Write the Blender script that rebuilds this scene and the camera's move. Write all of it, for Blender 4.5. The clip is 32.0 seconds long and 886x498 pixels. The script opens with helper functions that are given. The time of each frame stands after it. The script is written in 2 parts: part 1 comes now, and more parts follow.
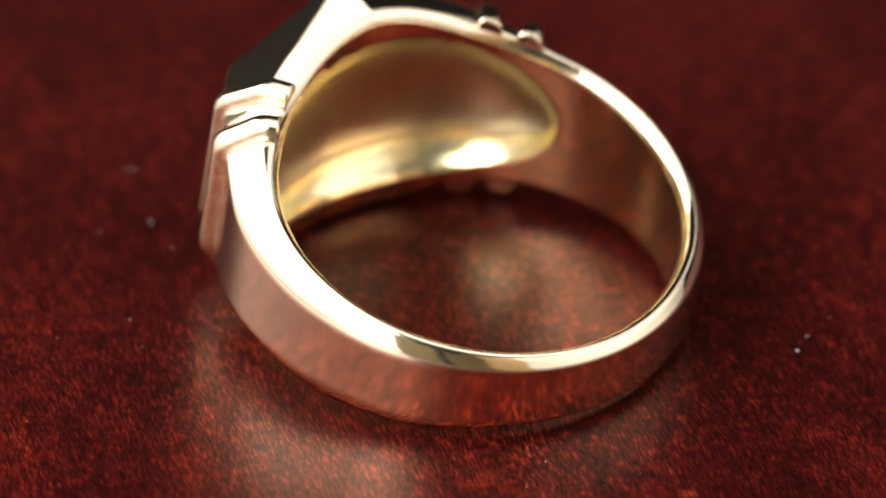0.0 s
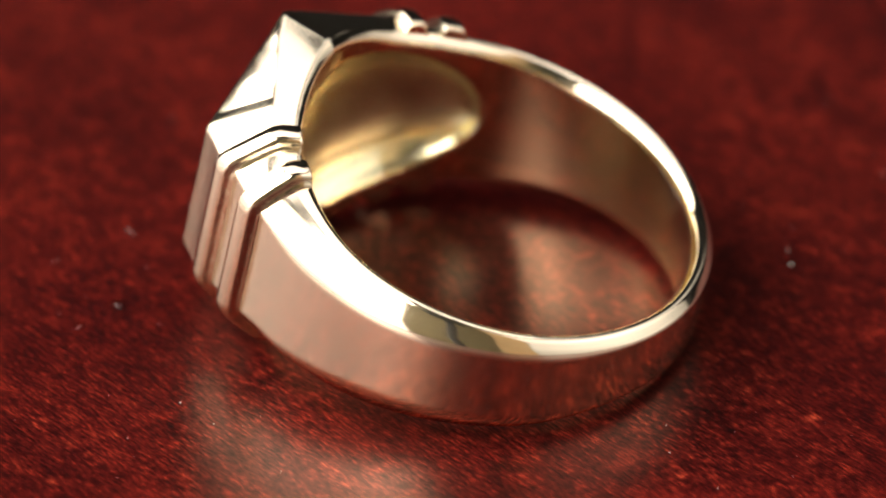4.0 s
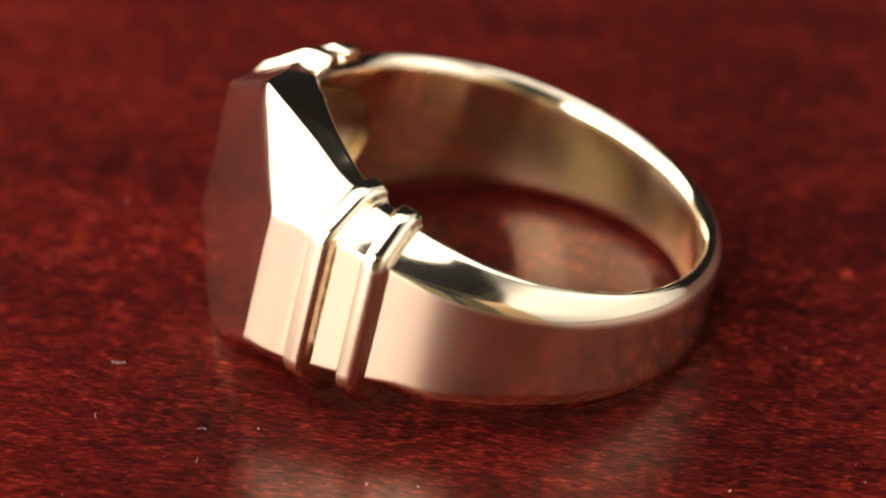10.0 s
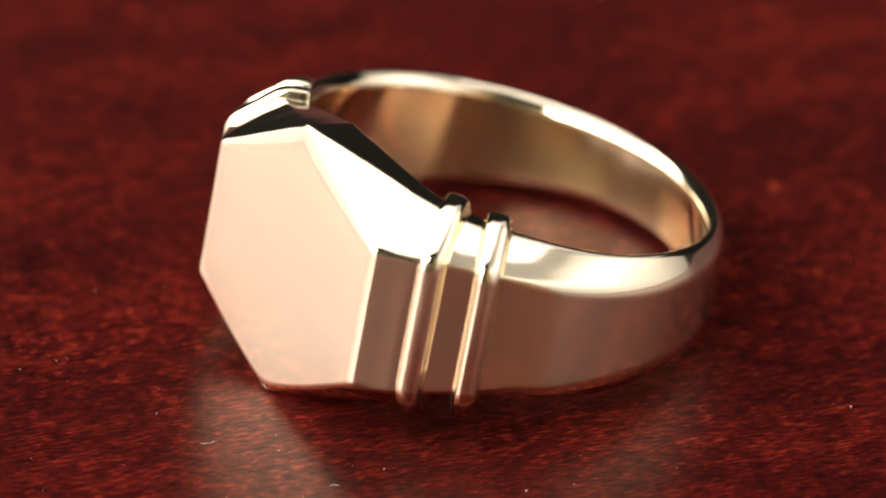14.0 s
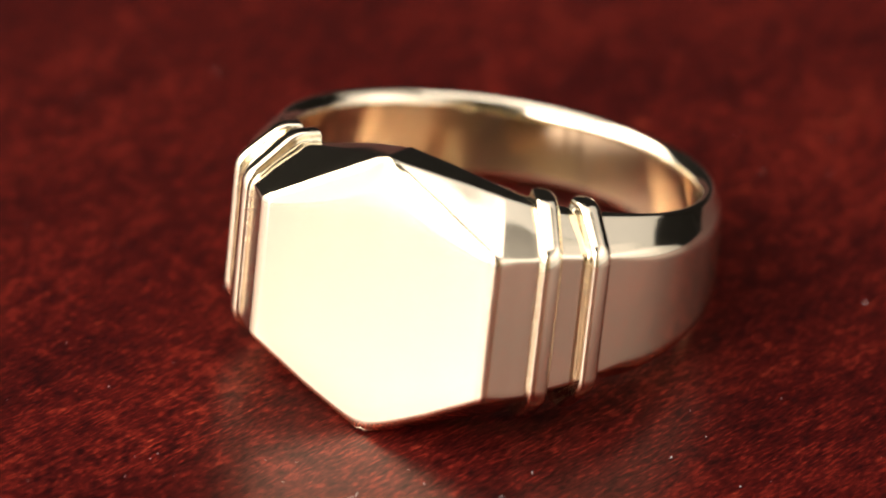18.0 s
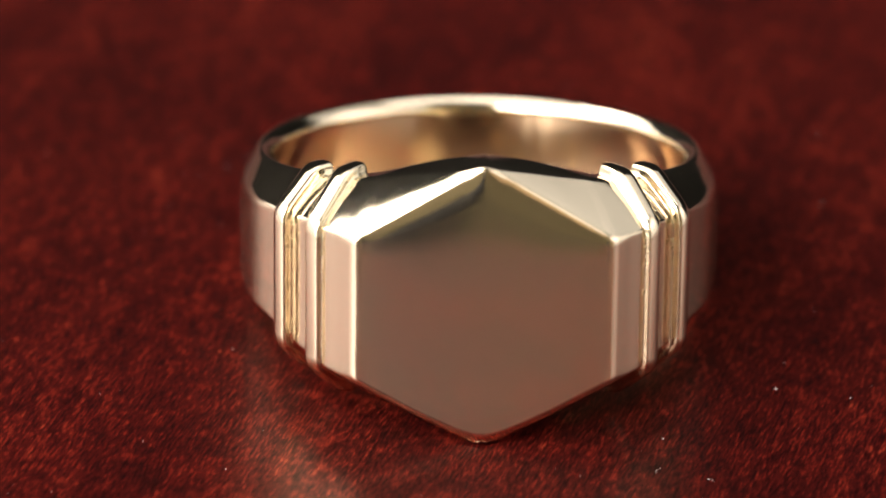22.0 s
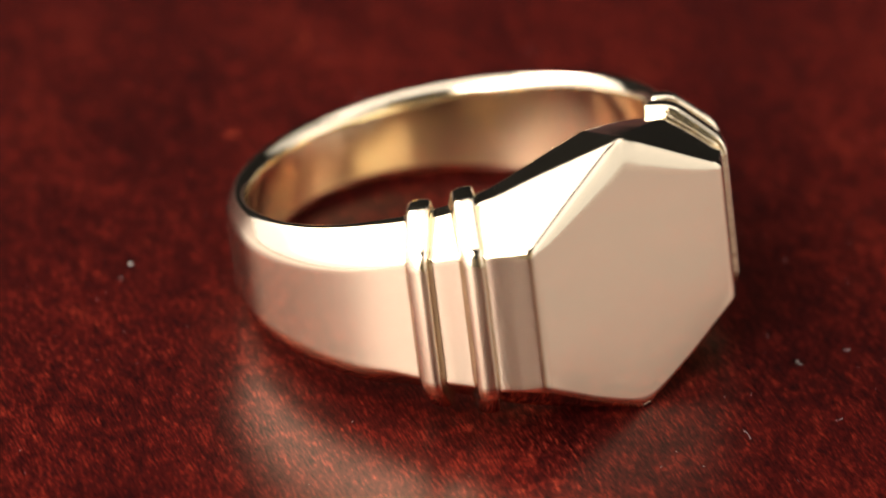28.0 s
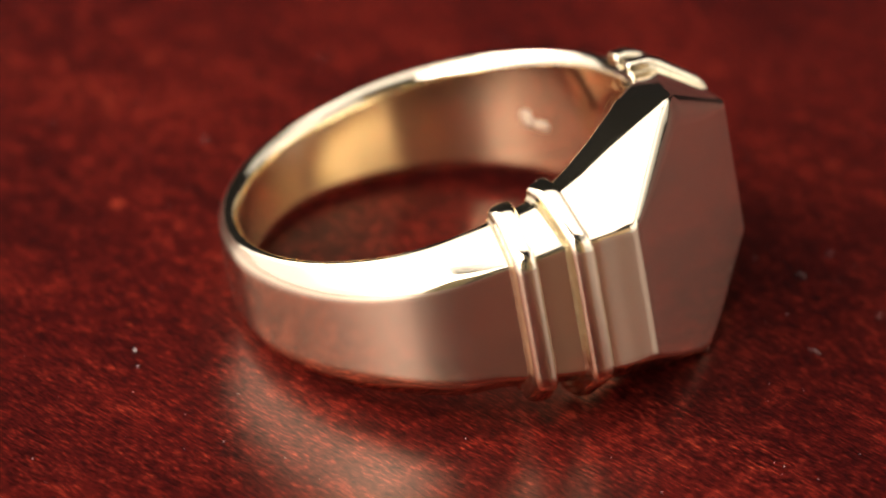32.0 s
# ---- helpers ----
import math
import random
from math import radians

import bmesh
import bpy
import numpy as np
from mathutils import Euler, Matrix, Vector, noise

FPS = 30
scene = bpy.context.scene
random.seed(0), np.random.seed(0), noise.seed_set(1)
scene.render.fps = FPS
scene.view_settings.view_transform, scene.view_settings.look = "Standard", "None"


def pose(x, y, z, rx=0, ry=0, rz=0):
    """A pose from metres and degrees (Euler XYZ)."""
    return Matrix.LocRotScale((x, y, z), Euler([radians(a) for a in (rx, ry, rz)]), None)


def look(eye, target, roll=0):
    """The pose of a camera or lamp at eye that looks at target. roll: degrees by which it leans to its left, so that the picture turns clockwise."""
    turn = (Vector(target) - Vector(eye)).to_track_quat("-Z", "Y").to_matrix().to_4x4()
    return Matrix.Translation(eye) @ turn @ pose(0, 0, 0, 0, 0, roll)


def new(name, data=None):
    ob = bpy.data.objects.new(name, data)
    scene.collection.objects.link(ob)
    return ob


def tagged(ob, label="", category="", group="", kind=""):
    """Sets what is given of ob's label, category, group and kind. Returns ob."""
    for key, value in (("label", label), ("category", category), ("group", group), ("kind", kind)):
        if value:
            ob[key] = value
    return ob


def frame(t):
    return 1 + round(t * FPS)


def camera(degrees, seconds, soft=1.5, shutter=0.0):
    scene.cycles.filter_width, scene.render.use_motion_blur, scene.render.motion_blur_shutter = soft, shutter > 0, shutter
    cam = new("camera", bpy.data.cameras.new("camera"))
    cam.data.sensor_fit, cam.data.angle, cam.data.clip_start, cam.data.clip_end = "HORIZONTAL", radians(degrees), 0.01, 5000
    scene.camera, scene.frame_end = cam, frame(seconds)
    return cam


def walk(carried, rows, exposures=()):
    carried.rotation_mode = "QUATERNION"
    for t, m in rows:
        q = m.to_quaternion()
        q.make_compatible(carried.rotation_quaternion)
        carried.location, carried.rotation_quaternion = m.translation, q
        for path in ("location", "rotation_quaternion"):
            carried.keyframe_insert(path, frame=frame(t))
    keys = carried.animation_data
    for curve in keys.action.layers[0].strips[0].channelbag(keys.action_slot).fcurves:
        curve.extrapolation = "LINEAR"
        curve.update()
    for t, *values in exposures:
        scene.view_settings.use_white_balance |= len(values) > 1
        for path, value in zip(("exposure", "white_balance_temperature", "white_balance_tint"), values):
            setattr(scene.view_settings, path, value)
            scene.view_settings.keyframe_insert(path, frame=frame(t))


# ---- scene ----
MM = 0.001
cam = camera(9.46, 32.0, soft=2.0)
EYE = Vector((0.0, -0.2154, 0.1417))
AIM = Vector((-0.00107, 0.00442, 0.0000))
cam.data.dof.use_dof = True
cam.data.dof.focus_distance = 0.248
cam.data.dof.aperture_fstop = 29.0
walk(cam, [(0.0, look(EYE, AIM, 1.39)), (32.0, look(EYE, AIM, 1.39))])

# the turntable's angle in degrees, second by second of four
TURN = [(0, -131.55), (4, -104.98), (8, -78.87), (12, -53.0), (16, -26.6), (20, 0.0), (24, 26.95), (28, 53.8), (32, 80.32)]


# ---- light: a small light tent, open to the camera and to the dark behind ----
world = bpy.data.worlds.new("studio")
scene.world = world
world.use_nodes = True
world.node_tree.nodes["Background"].inputs[0].default_value = (0.02, 0.02, 0.018, 1)
world.node_tree.nodes["Background"].inputs[1].default_value = 0.5


def glow_material(name, colour, rows, fade):
    """A lit diffuser. rows: (height in metres, strength); fade: (y in metres, share) from front to back."""
    m = bpy.data.materials.new(name)
    m.use_nodes = True
    nt = m.node_tree
    nt.nodes.remove(nt.nodes["Principled BSDF"])
    tc, sep = nt.nodes.new("ShaderNodeTexCoord"), nt.nodes.new("ShaderNodeSeparateXYZ")
    nt.links.new(tc.outputs["Object"], sep.inputs["Vector"])

    def steps_along(axis, table):
        ramp, span = nt.nodes.new("ShaderNodeFloatCurve"), nt.nodes.new("ShaderNodeMapRange")
        lo, hi, top = table[0][0], table[-1][0], max(v for _, v in table)
        span.inputs["From Min"].default_value, span.inputs["From Max"].default_value = lo, hi
        nt.links.new(sep.outputs[axis], span.inputs["Value"])
        nt.links.new(span.outputs["Result"], ramp.inputs["Value"])
        c = ramp.mapping.curves[0]
        for k, (x, v) in enumerate(table):
            at = ((x - lo) / (hi - lo), v / top)
            if k in (0, len(table) - 1):
                c.points[0 if k == 0 else -1].location = at
            else:
                c.points.new(*at)
        for p in c.points:
            p.handle_type = "VECTOR"
        ramp.mapping.update()
        mul = nt.nodes.new("ShaderNodeMath")
        mul.operation = "MULTIPLY"
        mul.inputs[1].default_value = top
        nt.links.new(ramp.outputs["Value"], mul.inputs[0])
        return mul.outputs["Value"]

    up, back = steps_along("Z", rows), steps_along("Y", fade)
    mul = nt.nodes.new("ShaderNodeMath")
    mul.operation = "MULTIPLY"
    nt.links.new(up, mul.inputs[0])
    nt.links.new(back, mul.inputs[1])
    em = nt.nodes.new("ShaderNodeEmission")
    em.inputs["Color"].default_value = (*colour, 1)
    nt.links.new(mul.outputs["Value"], em.inputs["Strength"])
    nt.links.new(em.outputs["Emission"], nt.nodes["Material Output"].inputs["Surface"])
    return m


WARM = (1.0, 0.95, 0.89)
ROSY = (1.0, 0.93, 0.84)
GLOW_LEFT = glow_material("diffuser_left", WARM, [(-0.12, 1.3), (0.07, 1.7), (0.13, 2.8), (0.20, 5.2), (0.30, 12.0), (0.50, 7.0), (0.64, 5.0)],
                          [(-0.43, 1.2), (-0.40, 1.5), (-0.36, 1.8), (-0.29, 1.1), (-0.24, 0.95), (-0.05, 0.9), (0.1, 0.92), (0.2, 0.98), (0.30, 0.85)])
GLOW_RIGHT = glow_material("diffuser_right", ROSY, [(-0.12, 0.8), (0.06, 1.2), (0.18, 1.9), (0.30, 2.4), (0.42, 1.4), (0.55, 0.6), (0.95, 0.4)],
                           [(-0.43, 0.35), (-0.38, 0.6), (-0.28, 0.75), (-0.1, 1.0), (0.05, 0.85), (0.12, 0.6), (0.2, 0.3)])
GLOW_CORNER = glow_material("diffuser_corner", WARM, [(0.20, 0.7), (0.66, 1.1)], [(0.1, 1.0), (0.4, 0.8)])
GLOW_TOP = glow_material("diffuser_top", WARM, [(0.0, 1.0), (1.0, 1.0)], [(-0.36, 2.4), (0.0, 2.5), (0.30, 1.6)])


# ---- materials ----
def material(name):
    m = bpy.data.materials.new(name)
    m.use_nodes = True
    nt = m.node_tree
    return m, nt, nt.nodes["Principled BSDF"]


def node(nt, kind, **values):
    n = nt.nodes.new(kind)
    for key, value in values.items():
        n.inputs[key.replace("_", " ")].default_value = value
    return n


def gold_material(name, colour, rough, bump, scale, bloom=0.012, detail=4.0):
    m, nt, b = material(name)
    b.inputs["Base Color"].default_value = (*colour, 1)
    b.inputs["Metallic"].default_value = 1.0
    tc = nt.nodes.new("ShaderNodeTexCoord")
    n1 = node(nt, "ShaderNodeTexNoise", Scale=scale, Detail=detail)
    nt.links.new(tc.outputs["Object"], n1.inputs["Vector"])
    mr = node(nt, "ShaderNodeMapRange", To_Min=rough * 0.75, To_Max=rough * 1.3)
    nt.links.new(n1.outputs["Fac"], mr.inputs["Value"])
    b.inputs["Roughness"].default_value = rough
    if bump:
        nt.links.new(mr.outputs["Result"], b.inputs["Roughness"])
        bp = node(nt, "ShaderNodeBump", Strength=bump, Distance=0.0001)
        nt.links.new(n1.outputs["Fac"], bp.inputs["Height"])
        nt.links.new(bp.outputs["Normal"], b.inputs["Normal"])
    # the faint bloom of fine polishing scratches round the mirror image
    haze = nt.nodes.new("ShaderNodeBsdfAnisotropic")
    haze.inputs["Color"].default_value = (*colour, 1)
    haze.inputs["Roughness"].default_value = 0.5
    mix = nt.nodes.new("ShaderNodeMixShader")
    mp = node(nt, "ShaderNodeMapping")
    mp.inputs["Rotation"].default_value, mp.inputs["Scale"].default_value = (0.3, 0.5, 0.4), (900, 2600, 1200)
    nt.links.new(tc.outputs["Object"], mp.inputs["Vector"])
    n2 = node(nt, "ShaderNodeTexNoise", Scale=1.0, Detail=6.0, Roughness=0.65)
    nt.links.new(mp.outputs["Vector"], n2.inputs["Vector"])
    smudge = node(nt, "ShaderNodeMapRange", From_Min=0.4, From_Max=0.75, To_Min=bloom * 0.6, To_Max=bloom * 2.0)
    nt.links.new(n2.outputs["Fac"], smudge.inputs["Value"])
    nt.links.new(smudge.outputs["Result"], mix.inputs["Fac"])
    nt.links.new(b.outputs["BSDF"], mix.inputs[1])
    nt.links.new(haze.outputs["BSDF"], mix.inputs[2])
    nt.links.new(mix.outputs["Shader"], nt.nodes["Material Output"].inputs["Surface"])
    return m


GOLD = gold_material("polished_gold", (0.955, 0.828, 0.64), 0.085, 0.02, 900.0)
WALL_GOLD = gold_material("satin_gold", (0.955, 0.828, 0.64), 0.145, 0.012, 700.0, 0.014)
FACE_GOLD = gold_material("face_gold", (0.93, 0.822, 0.642), 0.09, 0.012, 700.0, 0.014)
# orange light bouncing inside the hole is put into this more saturated colour
INNER_BOUNCE_GOLD = gold_material("inner_bounce_gold", (0.95, 0.74, 0.48), 0.09, 0.03, 150.0, 0.02, 1.0)
HOLLOW_GOLD = gold_material("hollow_gold", (0.95, 0.86, 0.55), 0.22, 0.16, 700.0, 0.08, 2.0)
STAMP_GOLD = gold_material("stamp_gold", (0.96, 0.84, 0.66), 0.5, 0.4, 2500.0)
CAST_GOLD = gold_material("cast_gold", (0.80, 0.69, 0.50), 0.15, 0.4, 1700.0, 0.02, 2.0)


GRAIN = 58.0  # degrees, the way of the wood's fibres on the board


def wood_material():
    m, nt, b = material("mahogany")
    tc = nt.nodes.new("ShaderNodeTexCoord")
    turn = node(nt, "ShaderNodeMapping")
    turn.inputs["Rotation"].default_value = (0, 0, radians(-GRAIN))
    nt.links.new(tc.outputs["Object"], turn.inputs["Vector"])

    def stretched(sx, sy, detail, scale=1.0, rough=0.6):
        mp = node(nt, "ShaderNodeMapping")
        mp.inputs["Scale"].default_value = (sx, sy, 200)
        nt.links.new(turn.outputs["Vector"], mp.inputs["Vector"])
        n = node(nt, "ShaderNodeTexNoise", Scale=scale, Detail=detail, Roughness=rough)
        nt.links.new(mp.outputs["Vector"], n.inputs["Vector"])
        return n.outputs["Fac"]

    flecks = stretched(1700, 8800, 3.0)
    dashes = stretched(850, 4200, 3.0)
    blotches = stretched(650, 1150, 4.0)
    clouds = stretched(60, 160, 3.0)

    def math_node(op, a, c):
        n = nt.nodes.new("ShaderNodeMath")
        n.operation = op
        for k, v in enumerate((a, c)):
            if isinstance(v, (int, float)):
                n.inputs[k].default_value = v
            else:
                nt.links.new(v, n.inputs[k])
        return n.outputs["Value"]

    def weighted(rows):
        """The sum of (noise - 0.5) * weight, about 0.5."""
        total = 0.5
        for v, w in rows:
            total = math_node("ADD", math_node("MULTIPLY", math_node("SUBTRACT", v, 0.5), w), total)
        return total

    # pale fibres stand out more than dark ones
    fibres = math_node("MULTIPLY", math_node("MAXIMUM", math_node("SUBTRACT", flecks, 0.5), -0.2), 1.4)
    both = math_node("ADD", weighted([(dashes, 0.68), (blotches, 0.72), (clouds, 0.5)]), fibres)
    ramp = nt.nodes.new("ShaderNodeValToRGB")
    ramp.color_ramp.elements[0].position, ramp.color_ramp.elements[0].color = 0.20, (0.0040, 0.0004, 0.0006, 1)
    ramp.color_ramp.elements[1].position, ramp.color_ramp.elements[1].color = 0.82, (0.102, 0.0088, 0.0046, 1)
    for at, colour in ((0.42, (0.0155, 0.0009, 0.0009, 1)), (0.58, (0.033, 0.0018, 0.0014, 1)), (0.94, (0.188, 0.034, 0.0145, 1))):
        e = ramp.color_ramp.elements.new(at)
        e.color = colour
    nt.links.new(both, ramp.inputs["Fac"])
    nt.links.new(ramp.outputs["Color"], b.inputs["Base Color"])
    b.inputs["Roughness"].default_value = 0.6
    b.inputs["Specular IOR Level"].default_value = 0.0
    bp = node(nt, "ShaderNodeBump", Strength=0.12, Distance=0.00006)
    nt.links.new(both, bp.inputs["Height"])
    nt.links.new(bp.outputs["Normal"], b.inputs["Normal"])
    # the fibres rise at a slight slant along the grain
    slant = nt.nodes.new("ShaderNodeVectorTransform")
    slant.vector_type, slant.convert_from, slant.convert_to = "VECTOR", "OBJECT", "WORLD"
    lean = radians(10)
    slant.inputs["Vector"].default_value = (-math.cos(radians(GRAIN)) * math.sin(lean), -math.sin(radians(GRAIN)) * math.sin(lean), math.cos(lean))
    nt.links.new(slant.outputs["Vector"], bp.inputs["Normal"])
    # and have a silky red sheen
    sheen = nt.nodes.new("ShaderNodeBsdfAnisotropic")
    sheen.inputs["Roughness"].default_value = 0.5
    sheen.inputs["Anisotropy"].default_value = 0.7
    tint = nt.nodes.new("ShaderNodeMix")
    tint.data_type, tint.blend_type = "RGBA", "MULTIPLY"
    tint.inputs["Factor"].default_value = 1.0
    nt.links.new(ramp.outputs["Color"], tint.inputs["A"])
    tint.inputs["B"].default_value = (0.7, 0.58, 0.5, 1)
    nt.links.new(tint.outputs["Result"], sheen.inputs["Color"])
    along = nt.nodes.new("ShaderNodeVectorTransform")
    along.vector_type, along.convert_from, along.convert_to = "VECTOR", "OBJECT", "WORLD"
    along.inputs["Vector"].default_value = (math.cos(radians(GRAIN)), math.sin(radians(GRAIN)), 0)
    nt.links.new(along.outputs["Vector"], sheen.inputs["Tangent"])
    add = nt.nodes.new("ShaderNodeAddShader")
    nt.links.new(b.outputs["BSDF"], add.inputs[0])
    nt.links.new(sheen.outputs["BSDF"], add.inputs[1])
    # warm satin gloss of the oiled fibres
    satin = nt.nodes.new("ShaderNodeBsdfAnisotropic")
    satin.inputs["Roughness"].default_value = 0.32
    warm = nt.nodes.new("ShaderNodeMix")
    warm.data_type = "RGBA"
    warm.inputs["A"].default_value, warm.inputs["B"].default_value = (0.004, 0.002, 0.0014, 1), (0.037, 0.018, 0.012, 1)
    nt.links.new(both, warm.inputs["Factor"])
    nt.links.new(warm.outputs["Result"], satin.inputs["Color"])
    oiled = nt.nodes.new("ShaderNodeAddShader")
    nt.links.new(add.outputs["Shader"], oiled.inputs[0])
    nt.links.new(satin.outputs["BSDF"], oiled.inputs[1])
    # the satin varnish, clear from above and glossy at a low angle
    varnish = nt.nodes.new("ShaderNodeBsdfAnisotropic")
    varnish.inputs["Color"].default_value = (1.0, 0.92, 0.88, 1)
    varnish.inputs["Roughness"].default_value = 0.32
    facing = node(nt, "ShaderNodeLayerWeight", Blend=0.5)
    gloss = math_node("MINIMUM", math_node("ADD", math_node("MULTIPLY", math_node("POWER", facing.outputs["Facing"], 5.2), 1.5), 0.0), 0.3)
    over = nt.nodes.new("ShaderNodeMixShader")
    nt.links.new(gloss, over.inputs["Fac"])
    nt.links.new(oiled.outputs["Shader"], over.inputs[1])
    nt.links.new(varnish.outputs["BSDF"], over.inputs[2])
    nt.links.new(over.outputs["Shader"], nt.nodes["Material Output"].inputs["Surface"])
    return m


WOOD = wood_material()


def part(name, bm, mat, parent=None, label=""):
    """One mesh object out of a bmesh, under its thing."""
    me = bpy.data.meshes.new(name)
    bm.to_mesh(me)
    bm.free()
    for mm in (mat if isinstance(mat, (list, tuple)) else [mat]):
        me.materials.append(mm)
    ob = new(name, me)
    if parent:
        ob.parent = parent
    if label:
        tagged(ob, label)
    return ob


# ---- the light tent's diffusers, out of the picture but mirrored in the gold ----
def side_diffuser(name, az0, az1, z0, z1, radius, mat, label):
    """An upright curved sheet round the turntable; az in degrees from the camera's side, positive to the right."""
    bm = bmesh.new()
    rows = []
    n = 16
    for r in (radius, radius + 0.004):
        cols = []
        for k in range(n + 1):
            a = radians(az0 + (az1 - az0) * k / n)
            cols.append([bm.verts.new((r * math.sin(a), -r * math.cos(a), z)) for z in (z0, z1)])
        rows.append(cols)
    for k in range(n):
        for cols in rows:
            bm.faces.new((cols[k][0], cols[k + 1][0], cols[k + 1][1], cols[k][1]))
        for z in (0, 1):
            bm.faces.new((rows[0][k][z], rows[0][k + 1][z], rows[1][k + 1][z], rows[1][k][z]))
    for k in (0, n):
        bm.faces.new((rows[0][k][0], rows[0][k][1], rows[1][k][1], rows[1][k][0]))
    bmesh.ops.recalc_face_normals(bm, faces=bm.faces)
    return tagged(part(name, bm, mat), label, "diffuser", kind="structure")


side_diffuser("diffuser_left", -126, -22, -0.12, 0.64, 0.46, GLOW_LEFT, "glowing white cloth wall of a light tent")
side_diffuser("diffuser_front", -21.8, -14, 0.34, 0.64, 0.46, GLOW_LEFT, "glowing white cloth flap beside the camera")
side_diffuser("diffuser_right", 35, 112, -0.12, 0.95, 0.46, GLOW_RIGHT, "dimmer glowing white cloth wall of a light tent")
side_diffuser("diffuser_corner", 112.2, 140, 0.20, 0.66, 0.46, GLOW_CORNER, "dim white cloth flap of a light tent")


def flat_slab(name, x0, x1, y0, y1, z0, z1, mat):
    bm = bmesh.new()
    bmesh.ops.create_cube(bm, size=1.0)
    for v in bm.verts:
        v.co = Vector((x0 if v.co.x < 0 else x1, y0 if v.co.y < 0 else y1, z0 if v.co.z < 0 else z1))
    return part(name, bm, mat)


def roof_diffuser():
    """The tent's lit roof; its front edge runs askew, further forward on the brighter side."""
    bm = bmesh.new()
    rings = [[bm.verts.new((x, y, z)) for x, y in ((-0.44, -0.39), (0.44, -0.09), (0.42, 0.30), (-0.42, 0.30))] for z in (0.66, 0.664)]
    bm.faces.new(rings[0])
    bm.faces.new(rings[1])
    for k in range(4):
        bm.faces.new((rings[0][k], rings[0][(k + 1) % 4], rings[1][(k + 1) % 4], rings[1][k]))
    bmesh.ops.recalc_face_normals(bm, faces=bm.faces)
    return tagged(part("diffuser_top", bm, GLOW_TOP), "glowing white cloth roof of a light tent", "diffuser", kind="structure")


roof_diffuser()


# ---- the dim room round the tent ----
def paint(name, colour):
    m, nt, b = material(name)
    tc = nt.nodes.new("ShaderNodeTexCoord")
    n = node(nt, "ShaderNodeTexNoise", Scale=3.0, Detail=5.0)
    nt.links.new(tc.outputs["Object"], n.inputs["Vector"])
    mix = nt.nodes.new("ShaderNodeMix")
    mix.data_type = "RGBA"
    mix.inputs["A"].default_value = (*[c * 0.8 for c in colour], 1)
    mix.inputs["B"].default_value = (*[c * 1.2 for c in colour], 1)
    nt.links.new(n.outputs["Fac"], mix.inputs["Factor"])
    nt.links.new(mix.outputs["Result"], b.inputs["Base Color"])
    b.inputs["Roughness"].default_value = 0.85
    return m


OLIVE = paint("olive_wall", (0.42, 0.35, 0.20))
TAN = paint("tan_card", (0.54, 0.37, 0.20))
CHARCOAL = paint("charcoal_wall", (0.012, 0.012, 0.013))
tagged(flat_slab("wall_front", -1.6, 1.6, -1.35, -1.30, -0.8, 1.6, OLIVE), "plain olive painted room wall", "wall", kind="structure")
side_diffuser("tan_screen", 19, 34.5, -0.12, 0.34, 0.46, TAN, "tan cardboard screen beside the light tent")
tagged(flat_slab("wall_back", -1.6, 1.6, 1.30, 1.35, -0.8, 1.6, CHARCOAL), "plain charcoal backdrop wall", "wall", kind="structure")
tagged(flat_slab("wall_left", -1.65, -1.6, -1.35, 1.35, -0.8, 1.6, CHARCOAL), "plain charcoal room wall", "wall", kind="structure")
tagged(flat_slab("wall_right", 1.6, 1.65, -1.35, 1.35, -0.8, 1.6, CHARCOAL), "plain charcoal room wall", "wall", kind="structure")
tagged(flat_slab("floor", -1.65, 1.65, -1.35, 1.35, -0.85, -0.8, CHARCOAL), "plain dark room floor", "floor", kind="structure")
tagged(flat_slab("ceiling", -1.65, 1.65, -1.35, 1.35, 1.6, 1.65, CHARCOAL), "plain dark room ceiling", "ceiling", kind="structure")


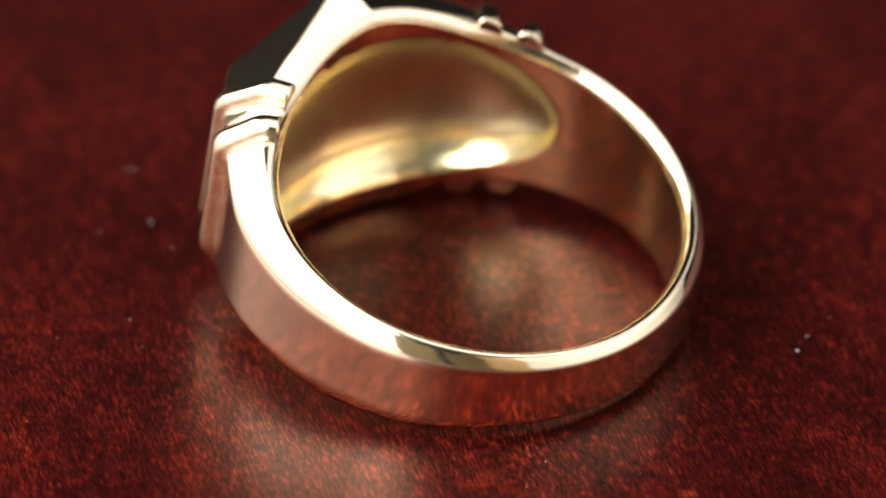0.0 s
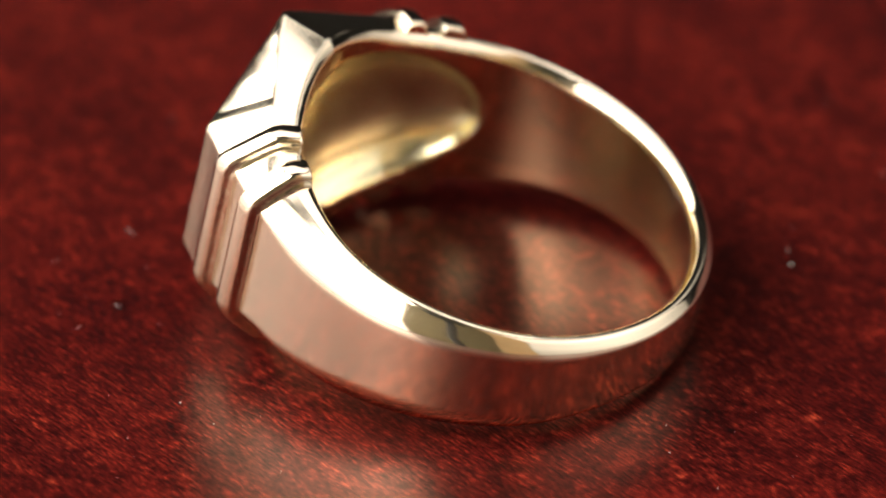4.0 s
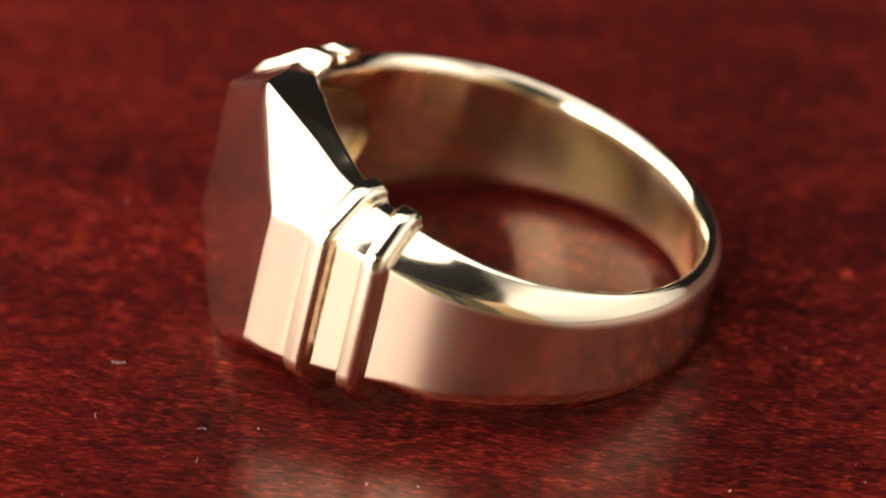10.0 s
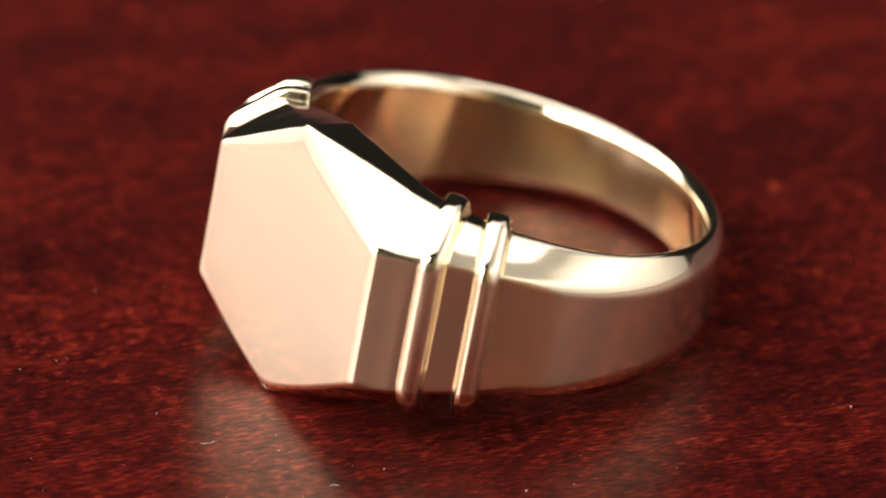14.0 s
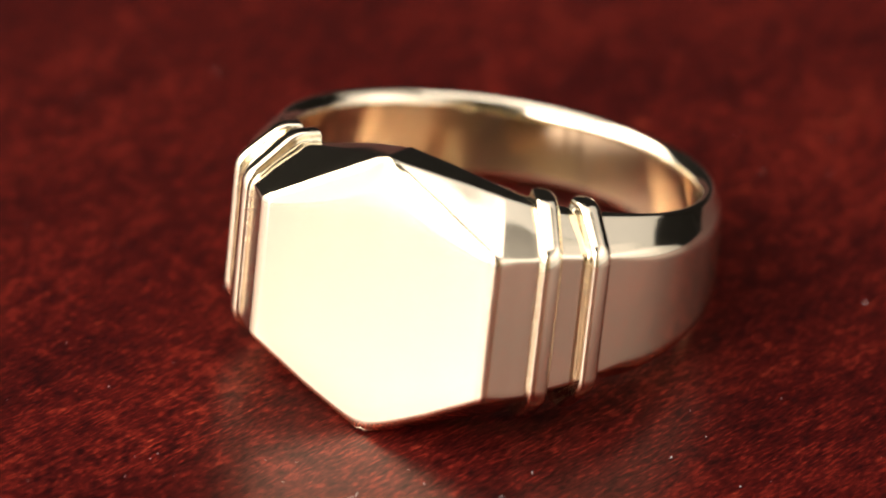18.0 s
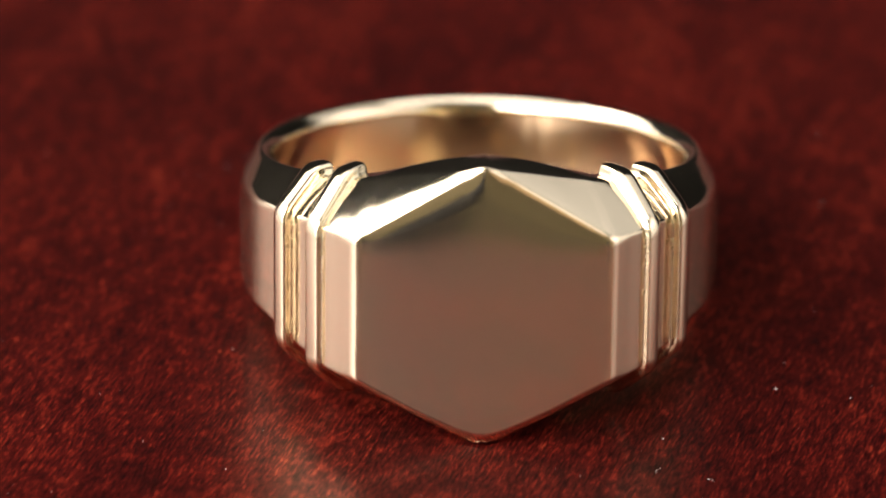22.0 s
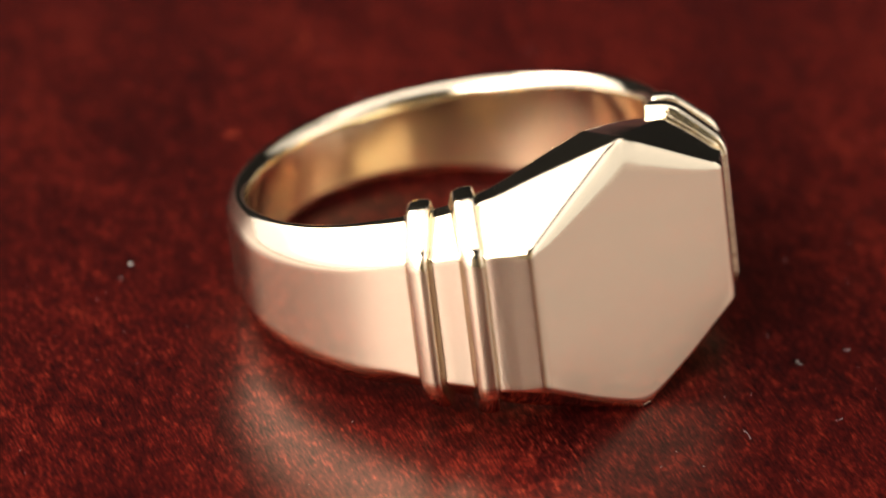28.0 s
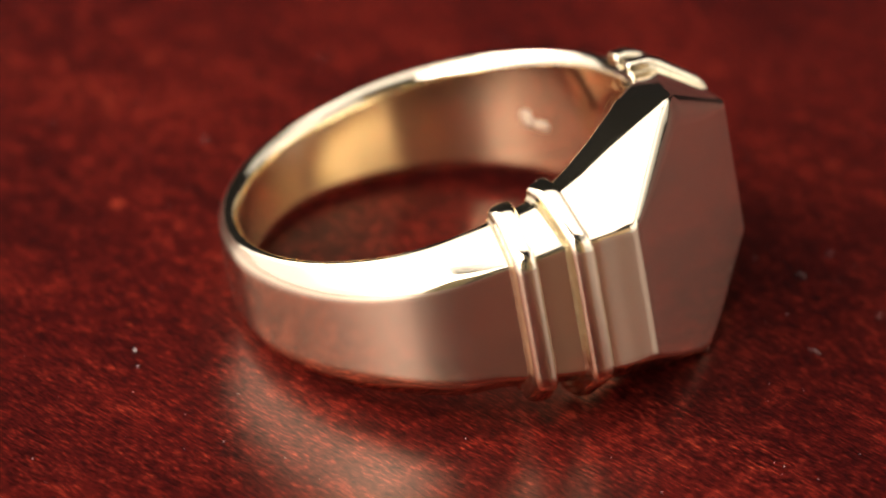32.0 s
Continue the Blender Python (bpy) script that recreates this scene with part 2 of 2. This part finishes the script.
# ---- the photo camera, mirrored small and dark in the gold ----
def photo_camera():
    black, nt, b = material("black_plastic")
    b.inputs["Base Color"].default_value = (0.012, 0.013, 0.016, 1)
    b.inputs["Roughness"].default_value = 0.45
    thing = new("photo_camera")
    tagged(thing, "black stills camera with a long macro lens", "camera")
    bm = bmesh.new()
    n = 40
    prof = [(0.020, 0.016), (0.031, 0.014), (0.034, 0.020), (0.034, 0.075), (0.037, 0.080), (0.037, 0.115), (0.034, 0.120), (0.034, 0.150), (0.020, 0.152)]
    rows = [[bm.verts.new((r * math.cos(2 * math.pi * k / n), r * math.sin(2 * math.pi * k / n), z)) for k in range(n)] for r, z in prof]
    for a, c in zip(rows, rows[1:]):
        for k in range(n):
            bm.faces.new((a[k], a[(k + 1) % n], c[(k + 1) % n], c[k])).smooth = True
    bm.faces.new(rows[0])
    bm.faces.new(rows[-1])
    bmesh.ops.recalc_face_normals(bm, faces=bm.faces)
    part("lens_barrel", bm, black, thing)
    bm = bmesh.new()
    bmesh.ops.create_cube(bm, size=1.0)
    for v in bm.verts:
        v.co = Vector((v.co.x * 0.145, v.co.y * 0.095, 0.185 + v.co.z * 0.065))
    bmesh.ops.bevel(bm, geom=bm.edges[:], offset=0.012, segments=3, affect="EDGES")
    part("camera_body", bm, black, thing)
    bm = bmesh.new()
    bmesh.ops.create_cube(bm, size=1.0)
    for v in bm.verts:
        taper = 0.7 if v.co.y > 0 else 1.0
        v.co = Vector((v.co.x * 0.06 * taper, 0.06 + v.co.y * 0.035, 0.185 + v.co.z * 0.06 * taper))
    bmesh.ops.bevel(bm, geom=bm.edges[:], offset=0.005, segments=2, affect="EDGES")
    part("viewfinder_hump", bm, black, thing)
    thing.matrix_world = look(EYE, AIM, 1.39)


photo_camera()


def rod(bm, a, c, r, n=12):
    a, c = Vector(a), Vector(c)
    axis = (c - a).normalized()
    u = axis.orthogonal().normalized()
    v = axis.cross(u)
    ends = [[bm.verts.new(p + (u * math.cos(2 * math.pi * k / n) + v * math.sin(2 * math.pi * k / n)) * r) for k in range(n)] for p in (a, c)]
    for k in range(n):
        bm.faces.new((ends[0][k], ends[0][(k + 1) % n], ends[1][(k + 1) % n], ends[1][k])).smooth = True
    bm.faces.new(ends[0])
    bm.faces.new(ends[1])
    bmesh.ops.recalc_face_normals(bm, faces=bm.faces)


def tripod():
    """Holds the photo camera up from the floor."""
    dark = paint("black_metal", (0.015, 0.015, 0.016))
    thing = new("tripod")
    tagged(thing, "black metal camera tripod standing on the floor", "tripod")
    hub = EYE + (EYE - AIM).normalized() * 0.185
    top = Vector((hub.x, hub.y, hub.z - 0.03))
    bm = bmesh.new()
    rod(bm, (hub.x, hub.y, -0.35), top, 0.016)
    part("column", bm, dark, thing)
    for k in range(3):
        a = radians(90 + 120 * k)
        bm = bmesh.new()
        rod(bm, (hub.x, hub.y, -0.12), (hub.x + 0.36 * math.cos(a), hub.y - 0.36 * math.sin(a), -0.8), 0.012)
        part("leg", bm, dark, thing)


tripod()
bm = bmesh.new()
rod(bm, (0, 0, -0.8), (0, 0, -0.014), 0.045, 48)
tagged(part("pedestal", bm, CHARCOAL), "dark round pedestal under the turning board", "pedestal", kind="structure")


# ---- the board ----
def wooden_board(radius, thick):
    """A round board with a softened rim; its top lies at z = 0."""
    bm = bmesh.new()
    n = 128
    prof = [(0.0, 0.0), (radius - 0.004, 0.0), (radius - 0.0015, -0.0006), (radius - 0.0004, -0.0018), (radius, -0.004), (radius, -thick + 0.002), (radius - 0.002, -thick), (0.0, -thick)]
    rows = []
    for r, z in prof:
        if r == 0:
            rows.append([bm.verts.new((0, 0, z))])
        else:
            rows.append([bm.verts.new((r * math.cos(2 * math.pi * k / n), r * math.sin(2 * math.pi * k / n), z)) for k in range(n)])
    for a, b in zip(rows, rows[1:]):
        for k in range(n):
            l = (k + 1) % n
            if len(a) == 1:
                bm.faces.new((a[0], b[k], b[l]))
            elif len(b) == 1:
                bm.faces.new((a[l], a[k], b[0]))
            else:
                f = bm.faces.new((a[k], b[k], b[l], a[l]))
                f.smooth = True
    bmesh.ops.recalc_face_normals(bm, faces=bm.faces)
    ob = part("wooden_board", bm, WOOD)
    return tagged(ob, "varnished red mahogany board turning under the ring", "board")


board = wooden_board(0.078, 0.014)

# ---- the ring: lengths in millimetres about the finger hole's axis; the head points to -y ----
HOLE = 9.62
FACE = 12.85
HEX_W = 5.93
HEX_H = 6.94
PHI_H = math.degrees(math.atan2(HEX_W, FACE))


def curve(table):
    """A smooth monotone interpolation through (angle, value) rows."""
    xs = np.array([r[0] for r in table], float)
    ys = np.array([r[1] for r in table], float)
    h, d = np.diff(xs), np.diff(ys) / np.diff(xs)
    m = np.zeros(len(xs))
    m[0], m[-1] = d[0], 0.0
    for k in range(1, len(xs) - 1):
        if d[k - 1] * d[k] > 0:
            w1, w2 = 2 * h[k] + h[k - 1], h[k] + 2 * h[k - 1]
            m[k] = (w1 + w2) / (w1 / d[k - 1] + w2 / d[k])

    def f(x):
        k = int(np.clip(np.searchsorted(xs, x) - 1, 0, len(h) - 1))
        t = (x - xs[k]) / h[k]
        return ((1 + 2 * t) * (1 - t) ** 2 * ys[k] + t * (1 - t) ** 2 * h[k] * m[k]
                + t * t * (3 - 2 * t) * ys[k + 1] + t * t * (t - 1) * h[k] * m[k + 1])
    return f


SHOULDER = curve([(PHI_H, math.hypot(HEX_W, FACE)), (29.5, 13.68), (33.4, 13.38), (38.1, 12.83), (44.8, 12.44), (49.7, 12.16), (62, 11.72), (75, 11.4), (90, 11.11), (120, 10.84), (180, 10.70)])
WALL_Z = curve([(PHI_H, 3.43), (36, 3.28), (49, 2.92), (62, 2.6), (76, 2.26), (90, 1.98), (120, 1.76), (180, 1.62)])
TOP_Z = curve([(0, 6.6), (10, 6.3), (21, 5.72), (30, 5.15), (43, 4.6), (62, 4.0), (80, 3.45), (100, 3.0), (125, 2.54), (150, 2.24), (180, 2.1)])
BROW_Z = curve([(0, 6.92), (5, 6.63), (10, 6.32), (20, 5.74), (30, 5.2), (40, 4.6), (52, 4.15), (68, 3.75), (90, 3.25), (108, 2.88), (125, 2.57), (150, 2.27), (180, 2.13)])
BROW_R = curve([(0, 12.62), (5, 12.2), (10, 11.8), (20, 11.28), (30, 11.1), (40, 10.85), (52, 10.46), (68, 10.3), (90, 10.32), (180, 10.26)])


def outer(phi, blunt=0.25):
    """The outer wall's radius and half height; blunt: how much the face's end is rounded off."""
    if phi <= PHI_H:
        x = FACE * math.tan(radians(phi))
        return FACE / math.cos(radians(phi)), HEX_H - (HEX_H - 3.43) * math.hypot(x, blunt) / math.hypot(HEX_W, blunt)
    return SHOULDER(phi), WALL_Z(phi)


def soft_outer(phi, blunt=0.25):
    """The outer wall with the head's upright edges rounded."""
    w = 1.15
    if abs(phi - PHI_H) < w:
        a, b, c = (np.array(outer(p, blunt)) for p in (PHI_H - w, PHI_H, PHI_H + w))
        t = (phi - PHI_H + w) / (2 * w)
        return tuple((1 - t) ** 2 * a + 2 * t * (1 - t) * b + t * t * c)
    return outer(phi, blunt)


def hollow(phi, z):
    """How deep the head is scooped out from inside."""
    e = math.hypot(phi / 60.5, z / 4.6)
    return 0.0 if e >= 1 else 1.75 * (1 - e ** 3.2) ** 0.75


def corner(p, q, s, size, n=3, size_on=None):
    """Points that round the corner q between p and s; size_on: how far it reaches towards s, where that differs."""
    p, q, s = np.array(p), np.array(q), np.array(s)
    la, lb = np.linalg.norm(p - q), np.linalg.norm(s - q)
    a = q + (p - q) * min(size / max(la, 1e-6), 0.45)
    b = q + (s - q) * min((size_on or size) / max(lb, 1e-6), 0.45)
    return [tuple((1 - t) ** 2 * a + 2 * t * (1 - t) * q + t * t * b) for t in [k / n for k in range(n + 1)]]


N_IN = 48
N_EDGE = 8


def upper_section(phi, under=0.0, blunt=0.25, roll=1.2):
    """The upper half of the section from the top of the hole's wall to the middle of the outer wall; under: how much fuller it is;
    roll: how far the polished edge of the face rolls over."""
    zt, zc, rc = TOP_Z(phi) + under * 0.7, BROW_Z(phi) + under * 0.7, BROW_R(phi)
    ro, zb = soft_outer(phi, blunt)
    if blunt > 0.3:
        zc = min(zc, zb + 0.25 + 0.4 * phi)
        zt -= 0.25 * max(0.0, 1 - phi / 15)
    zb += under
    rc = min(rc, ro - 0.02)
    zb = min(zb, zc - 0.01)
    a, i, b, c, d = (HOLE, 0.0), (HOLE, zt - 0.46), (HOLE + 0.36, zt), (rc, zc), (ro, zb)
    pts = corner(a, i, b, 0.2)
    pts += corner(i, b, c, 0.2)
    pts += corner(b, c, d, 0.22, 4)
    (r0, z0) = pts[-1]
    edge = 0.3 if phi < PHI_H + 1.2 else 0.14 + 0.16 * max(0.0, 1 - (phi - PHI_H - 1.2) / 3)
    over = edge + roll * max(0.0, 1 - (phi / PHI_H) ** 2)
    tail = corner(c, d, (ro, 0.0), edge + 0.3 * window(phi), N_EDGE, over + 0.3 * window(phi))
    (r1, z1) = tail[0]
    bulge = 0.04 * min(1.0, math.hypot(r1 - r0, z1 - z0) / 1.8) ** 2
    out = [math.sin(math.pi * k / 5) * bulge for k in range(6)]
    pts += [(r0 + (r1 - r0) * k / 5 + out[k] * 0.6, z0 + (z1 - z0) * k / 5 + out[k]) for k in range(1, 5)]
    wall = len(pts) + len(tail) - 1
    pts += tail
    zs = pts[-1][1]
    for k in range(1, 15):
        pts.append((ro, zs * (1 - k / 14)))
    return pts, wall


def window(phi):
    """Rises from 0 behind the ribs to 1 at the sides and falls to 0 at the back."""
    t = min(max((phi - 48) / 20, 0), max((165 - phi) / 40, 0), 1)
    return t * t * (3 - 2 * t)


def section(phi):
    up, wall = upper_section(phi)
    zi = up[0][1]
    fuller = max(0.5 * window(phi), 0.2 * min(1.0, phi / 14) * min(1.0, max(0.0, (90 - phi) / 30)))
    low = [(r, -z) for r, z in upper_section(phi, fuller, 0.8, 0.0)[0][:-1]][::-1]
    inner = []
    foot = low[-1][1]
    for k in range(1, N_IN):
        z = foot + (zi - foot) * k / N_IN
        inner.append((HOLE + hollow(phi, z), z))
    return up + low + inner, wall, len(up) * 2 - 1


def around(phi, r, z, side):
    a = radians(phi)
    oval = 1 + 0.018 * window(phi)
    return Vector((side * oval * r * math.sin(a), -r * math.cos(a), z)) * MM


def steps():
    a = [k * 1.0 for k in range(0, 24)] + [PHI_H + k * 0.15 for k in range(-8, 9)]
    a += [k * 1.0 for k in range(26, 66)] + [66 + k * 2.0 for k in range(58)]
    return sorted(set(round(x, 4) for x in a))


def face_sag(x, z):
    sides = (abs(x) / HEX_W, abs(z + x * 0.5774) / HEX_H, abs(z - x * 0.5774) / HEX_H)
    rho = min(1.0, sum(d ** 8 for d in sides) ** 0.125)
    return 0.045 * rho ** 2 + 0.03 * rho ** 6


def ring_body(parent):
    """The shank with its shoulders and head, and the flat of the face."""
    phis = steps()
    full = [(p, 1) for p in phis] + [(p, -1) for p in phis[-2:0:-1]]
    body, face = bmesh.new(), bmesh.new()
    rows, frows = [], []
    for p, side in full:
        pts, wall, n_out = section(p)
        row = []
        fade = min(max((PHI_H + 1.2 - p) / 2.4, 0), 1)
        for k, (r, z) in enumerate(pts):
            v = around(p, r, z, side)
            share = min(max((min(k, n_out - 1 - k) - 7) / (wall - N_EDGE - 7), 0), 1)
            if k < n_out:
                v.y += fade * share * face_sag(v.x / MM, v.z / MM) * MM
            row.append(body.verts.new(v))
        rows.append(row)
        if p <= PHI_H - 1.2:
            row = []
            for r, z in pts[wall:n_out - wall]:
                v = around(p, r, z, side)
                v.y += face_sag(v.x / MM, v.z / MM) * MM
                row.append(face.verts.new(v))
            frows.append((p * side, row))
    n = len(full)
    for i in range(n):
        j = (i + 1) % n
        in_head = full[i][0] <= PHI_H - 1.2 and full[j][0] <= PHI_H - 1.2
        for k in range(len(pts)):
            l = (k + 1) % len(pts)
            if in_head and wall <= k < n_out - wall - 1:
                continue
            f = body.faces.new((rows[i][k], rows[j][k], rows[j][l], rows[i][l]))
            f.smooth = True
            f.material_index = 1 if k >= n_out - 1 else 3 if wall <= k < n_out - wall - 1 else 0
            mid = sum((v.co for v in f.verts), Vector()) / 4
            if f.material_index == 1 and abs(mid.z) < 4.6 * MM and hollow((full[i][0] + full[j][0]) / 2, mid.z / MM) > 0.03:
                f.material_index = 2
    frows.sort(key=lambda r: r[0])
    for (_, a), (_, b) in zip(frows, frows[1:]):
        for k in range(len(a) - 1):
            f = face.faces.new((a[k], b[k], b[k + 1], a[k + 1]))
            f.smooth = True
    for b in (body, face):
        bmesh.ops.recalc_face_normals(b, faces=b.faces)
    if face.faces and sum((f.normal.y for f in face.faces)) > 0:
        bmesh.ops.reverse_faces(face, faces=face.faces)
    part("shank", body, [GOLD, INNER_BOUNCE_GOLD, HOLLOW_GOLD, WALL_GOLD], parent, "polished yellow gold shank with faceted shoulders")
    part("face", face, FACE_GOLD, parent, "flat blank hexagonal gold face")


def crest(phi):
    """How far out the ribs' tops stand."""
    return 13.66 - (phi - 34.2) * 0.056


def ridge(parent, phi0, phi1, side):
    """A raised rib that wraps over a shoulder."""
    bm = bmesh.new()
    rows = []
    w, mid = (phi1 - phi0) * 0.10, (phi0 + phi1) / 2
    for p, share in ((phi0 - 0.75, -0.4), (phi0 - 0.6, 0.06), (phi0 - 0.42, 0.14), (phi0 - 0.22, 0.3), (phi0 - 0.12, 0.5), (phi0, 0.72), (phi0 + w, 0.88), (phi0 + 2.5 * w, 0.97), (mid, 1.0), (phi1 - 2.5 * w, 0.97), (phi1 - w, 0.88), (phi1, 0.72), (phi1 + 0.12, 0.5), (phi1 + 0.22, 0.3), (phi1 + 0.42, 0.14), (phi1 + 0.6, 0.06), (phi1 + 0.75, -0.4)):
        ro, zb = outer(p)
        rt, zt = BROW_R(p), max(TOP_Z(p), BROW_Z(p))
        lift = share * (crest(p) - ro) if share > 0 else share * 0.6
        top = 0.6 * share if share > 0 else -0.2
        a, b, c, d, e = (HOLE + 0.2, 0), (HOLE + 0.26, zt + top), (rt + lift * 0.4, zt + top), (ro + lift, zb + lift * 0.5), (ro + lift, 0)
        up = corner(a, b, c, 0.18) + corner(b, c, d, 0.5, 6) + corner(c, d, e, 0.6, 6)
        below = [(ro - 0.6, zb - 0.6), (rt - 0.1, zt - 0.6), (HOLE + 0.3, zt - 0.6)]
        loop = up + [(r, -z - 0.22 * min(1, z / 2)) for r, z in up[::-1]] + [(r, -z) for r, z in below[::-1]] + below
        rows.append([bm.verts.new(around(mid + (p - mid) * (13.2 / r) ** 1.4, r, z, side)) for r, z in loop])
    n = len(rows[0])
    for i, (a, b) in enumerate(zip(rows, rows[1:])):
        for k in range(n):
            f = bm.faces.new((a[k], b[k], b[(k + 1) % n], a[(k + 1) % n]))
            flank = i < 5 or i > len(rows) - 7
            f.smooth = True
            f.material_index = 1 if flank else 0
    for row in (rows[0], rows[-1]):
        bm.faces.new(row)
    bmesh.ops.recalc_face_normals(bm, faces=bm.faces)
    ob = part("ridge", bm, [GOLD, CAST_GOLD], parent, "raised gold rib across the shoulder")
    ob.data.set_sharp_from_angle(angle=radians(50))


ring = new("signet_ring")
tagged(ring, "polished yellow gold signet ring with a blank hexagonal face", "ring")
ring_body(ring)
for side in (1, -1):
    ridge(ring, 34.0, 38.0, side)
    ridge(ring, 45.4, 49.6, side)


def hallmark_bar(phi, z, wide, high):
    """A worn, unreadable stamp mark inside the shank."""
    bm = bmesh.new()
    n = 4
    rows = []
    for k in range(n + 1):
        p = phi + wide * (k / n - 0.5)
        edge = 0.0 if k in (0, n) else 0.035
        rows.append([bm.verts.new(around(p, HOLE - q, z + h, 1)) for h, q in ((-high / 2, -0.01), (-high / 3, edge), (high / 3, edge), (high / 2, -0.01))])
    for a, b in zip(rows, rows[1:]):
        for k in range(3):
            bm.faces.new((a[k], b[k], b[k + 1], a[k + 1])).smooth = True
    bmesh.ops.recalc_face_normals(bm, faces=bm.faces)
    part("hallmark", bm, STAMP_GOLD, ring, "tiny worn stamp inside the shank")


hallmark_bar(88.0, -0.25, 3.4, 0.95)
hallmark_bar(83.5, -0.62, 5.0, 0.55)

# how the ring lies on the board: leaning back on the head's lowest corner and the back of the shank
LEAN, ROLL = 11.3, -0.4
RING_ON_BOARD = Matrix.Translation((0.00087, 0.00122, 0.0)) @ pose(0, 0, 0, 0, 0, -11.7) @ pose(0, 0, 0.00428, -LEAN, ROLL, 0)


# ---- dust on the board: specks and lint, in millimetres on the board ----
def dust_material():
    m, nt, b = material("dust")
    b.inputs["Base Color"].default_value = (0.5, 0.47, 0.45, 1)
    b.inputs["Roughness"].default_value = 0.8
    return m


DUST = dust_material()


def blob(bm, x, y, z, r):
    k = bmesh.ops.create_icosphere(bm, subdivisions=1, radius=r, matrix=Matrix.Translation((x, y, z)))
    for v in k["verts"]:
        v.co += Vector((random.uniform(-1, 1), random.uniform(-1, 1), random.uniform(-1, 1))) * r * 0.35


def dust_grain(x, y, r):
    bm = bmesh.new()
    r *= 0.62
    blob(bm, 0, 0, r * 0.8 * MM, r * MM)
    ob = part("dust_grain", bm, DUST)
    tagged(ob, "pale speck of dust on the mahogany board", "dust", "specks on the board")
    return ob, Matrix.Translation((x * MM, y * MM, 0))


def lint(x, y, length, bend, turn, thick=0.011):
    """A short curled fibre lying on the board."""
    bm = bmesh.new()
    rows, n = [], 8
    for k in range(n + 1):
        t = k / n - 0.5
        a = bend * t * t * 4
        px, py, pz = t * length, (a * length * 0.25), thick * (1.0 + 2.0 * abs(t) * (1 if k > n / 2 else 0.2))
        rows.append([bm.verts.new(Vector((px, py + thick * math.cos(q), pz + thick * math.sin(q))) * MM) for q in (0, 1.57, 3.14, 4.71)])
    for a, b in zip(rows, rows[1:]):
        for k in range(4):
            bm.faces.new((a[k], b[k], b[(k + 1) % 4], a[(k + 1) % 4])).smooth = True
    bm.faces.new(rows[0])
    bm.faces.new(rows[-1][::-1])
    bmesh.ops.recalc_face_normals(bm, faces=bm.faces)
    ob = part("lint_fibre", bm, DUST)
    tagged(ob, "tiny curled white lint fibre on the board", "lint", "lint on the board")
    return ob, pose(x * MM, y * MM, 0, 0, 0, turn)


loose = [
    lint(2.86, -19.83, 0.45, -0.5, 160), lint(5.62, -15.6, 0.42, -1.3, 55), lint(-0.8, -17.2, 0.7, 0.5, 60), lint(7.95, -16.8, 0.32, 0.7, 150),
    dust_grain(6.57, -13.24, 0.055), dust_grain(19.13, 5.13, 0.075), dust_grain(-9.05, 13.93, 0.10), dust_grain(-13.88, -11.8, 0.06),
    dust_grain(-11.6, -9.1, 0.035), dust_grain(-7.75, 14.4, 0.11), dust_grain(12.53, -10.19, 0.07), dust_grain(7.42, 11.9, 0.05),
    dust_grain(9.52, 12.58, 0.045), dust_grain(11.59, 15.39, 0.05), dust_grain(-10.6, -17.0, 0.045), dust_grain(13.7, -8.15, 0.04),
    dust_grain(-17.4, 16.9, 0.06), dust_grain(-11.3, -18.66, 0.05), dust_grain(-10.4, -16.5, 0.03), dust_grain(-11.54, -2.24, 0.05),
]


def fine_dust(count):
    """Countless tiny grains over the board, one sheet of stuff."""
    bm = bmesh.new()
    for _ in range(count):
        r, a = math.sqrt(random.uniform(13.0 ** 2, 40.0 ** 2)), random.uniform(0, 2 * math.pi)
        size = random.uniform(0.010, 0.022) * (1.6 if random.random() < 0.06 else 1)
        blob(bm, r * math.cos(a) * MM, r * math.sin(a) * MM, size * 0.6 * MM, size * MM)
    ob = part("dust", bm, DUST)
    return tagged(ob, "fine pale dust scattered over the board", "dust", kind="stuff")


fine = fine_dust(260)

def motions():
    spins = [(t, pose(0, 0, 0, 0, 0, a)) for t, a in TURN]
    walk(board, spins)
    walk(ring, [(t, m @ RING_ON_BOARD) for t, m in spins])
    walk(fine, spins)
    for ob, place in loose:
        walk(ob, [(t, m @ place) for t, m in spins])


motions()
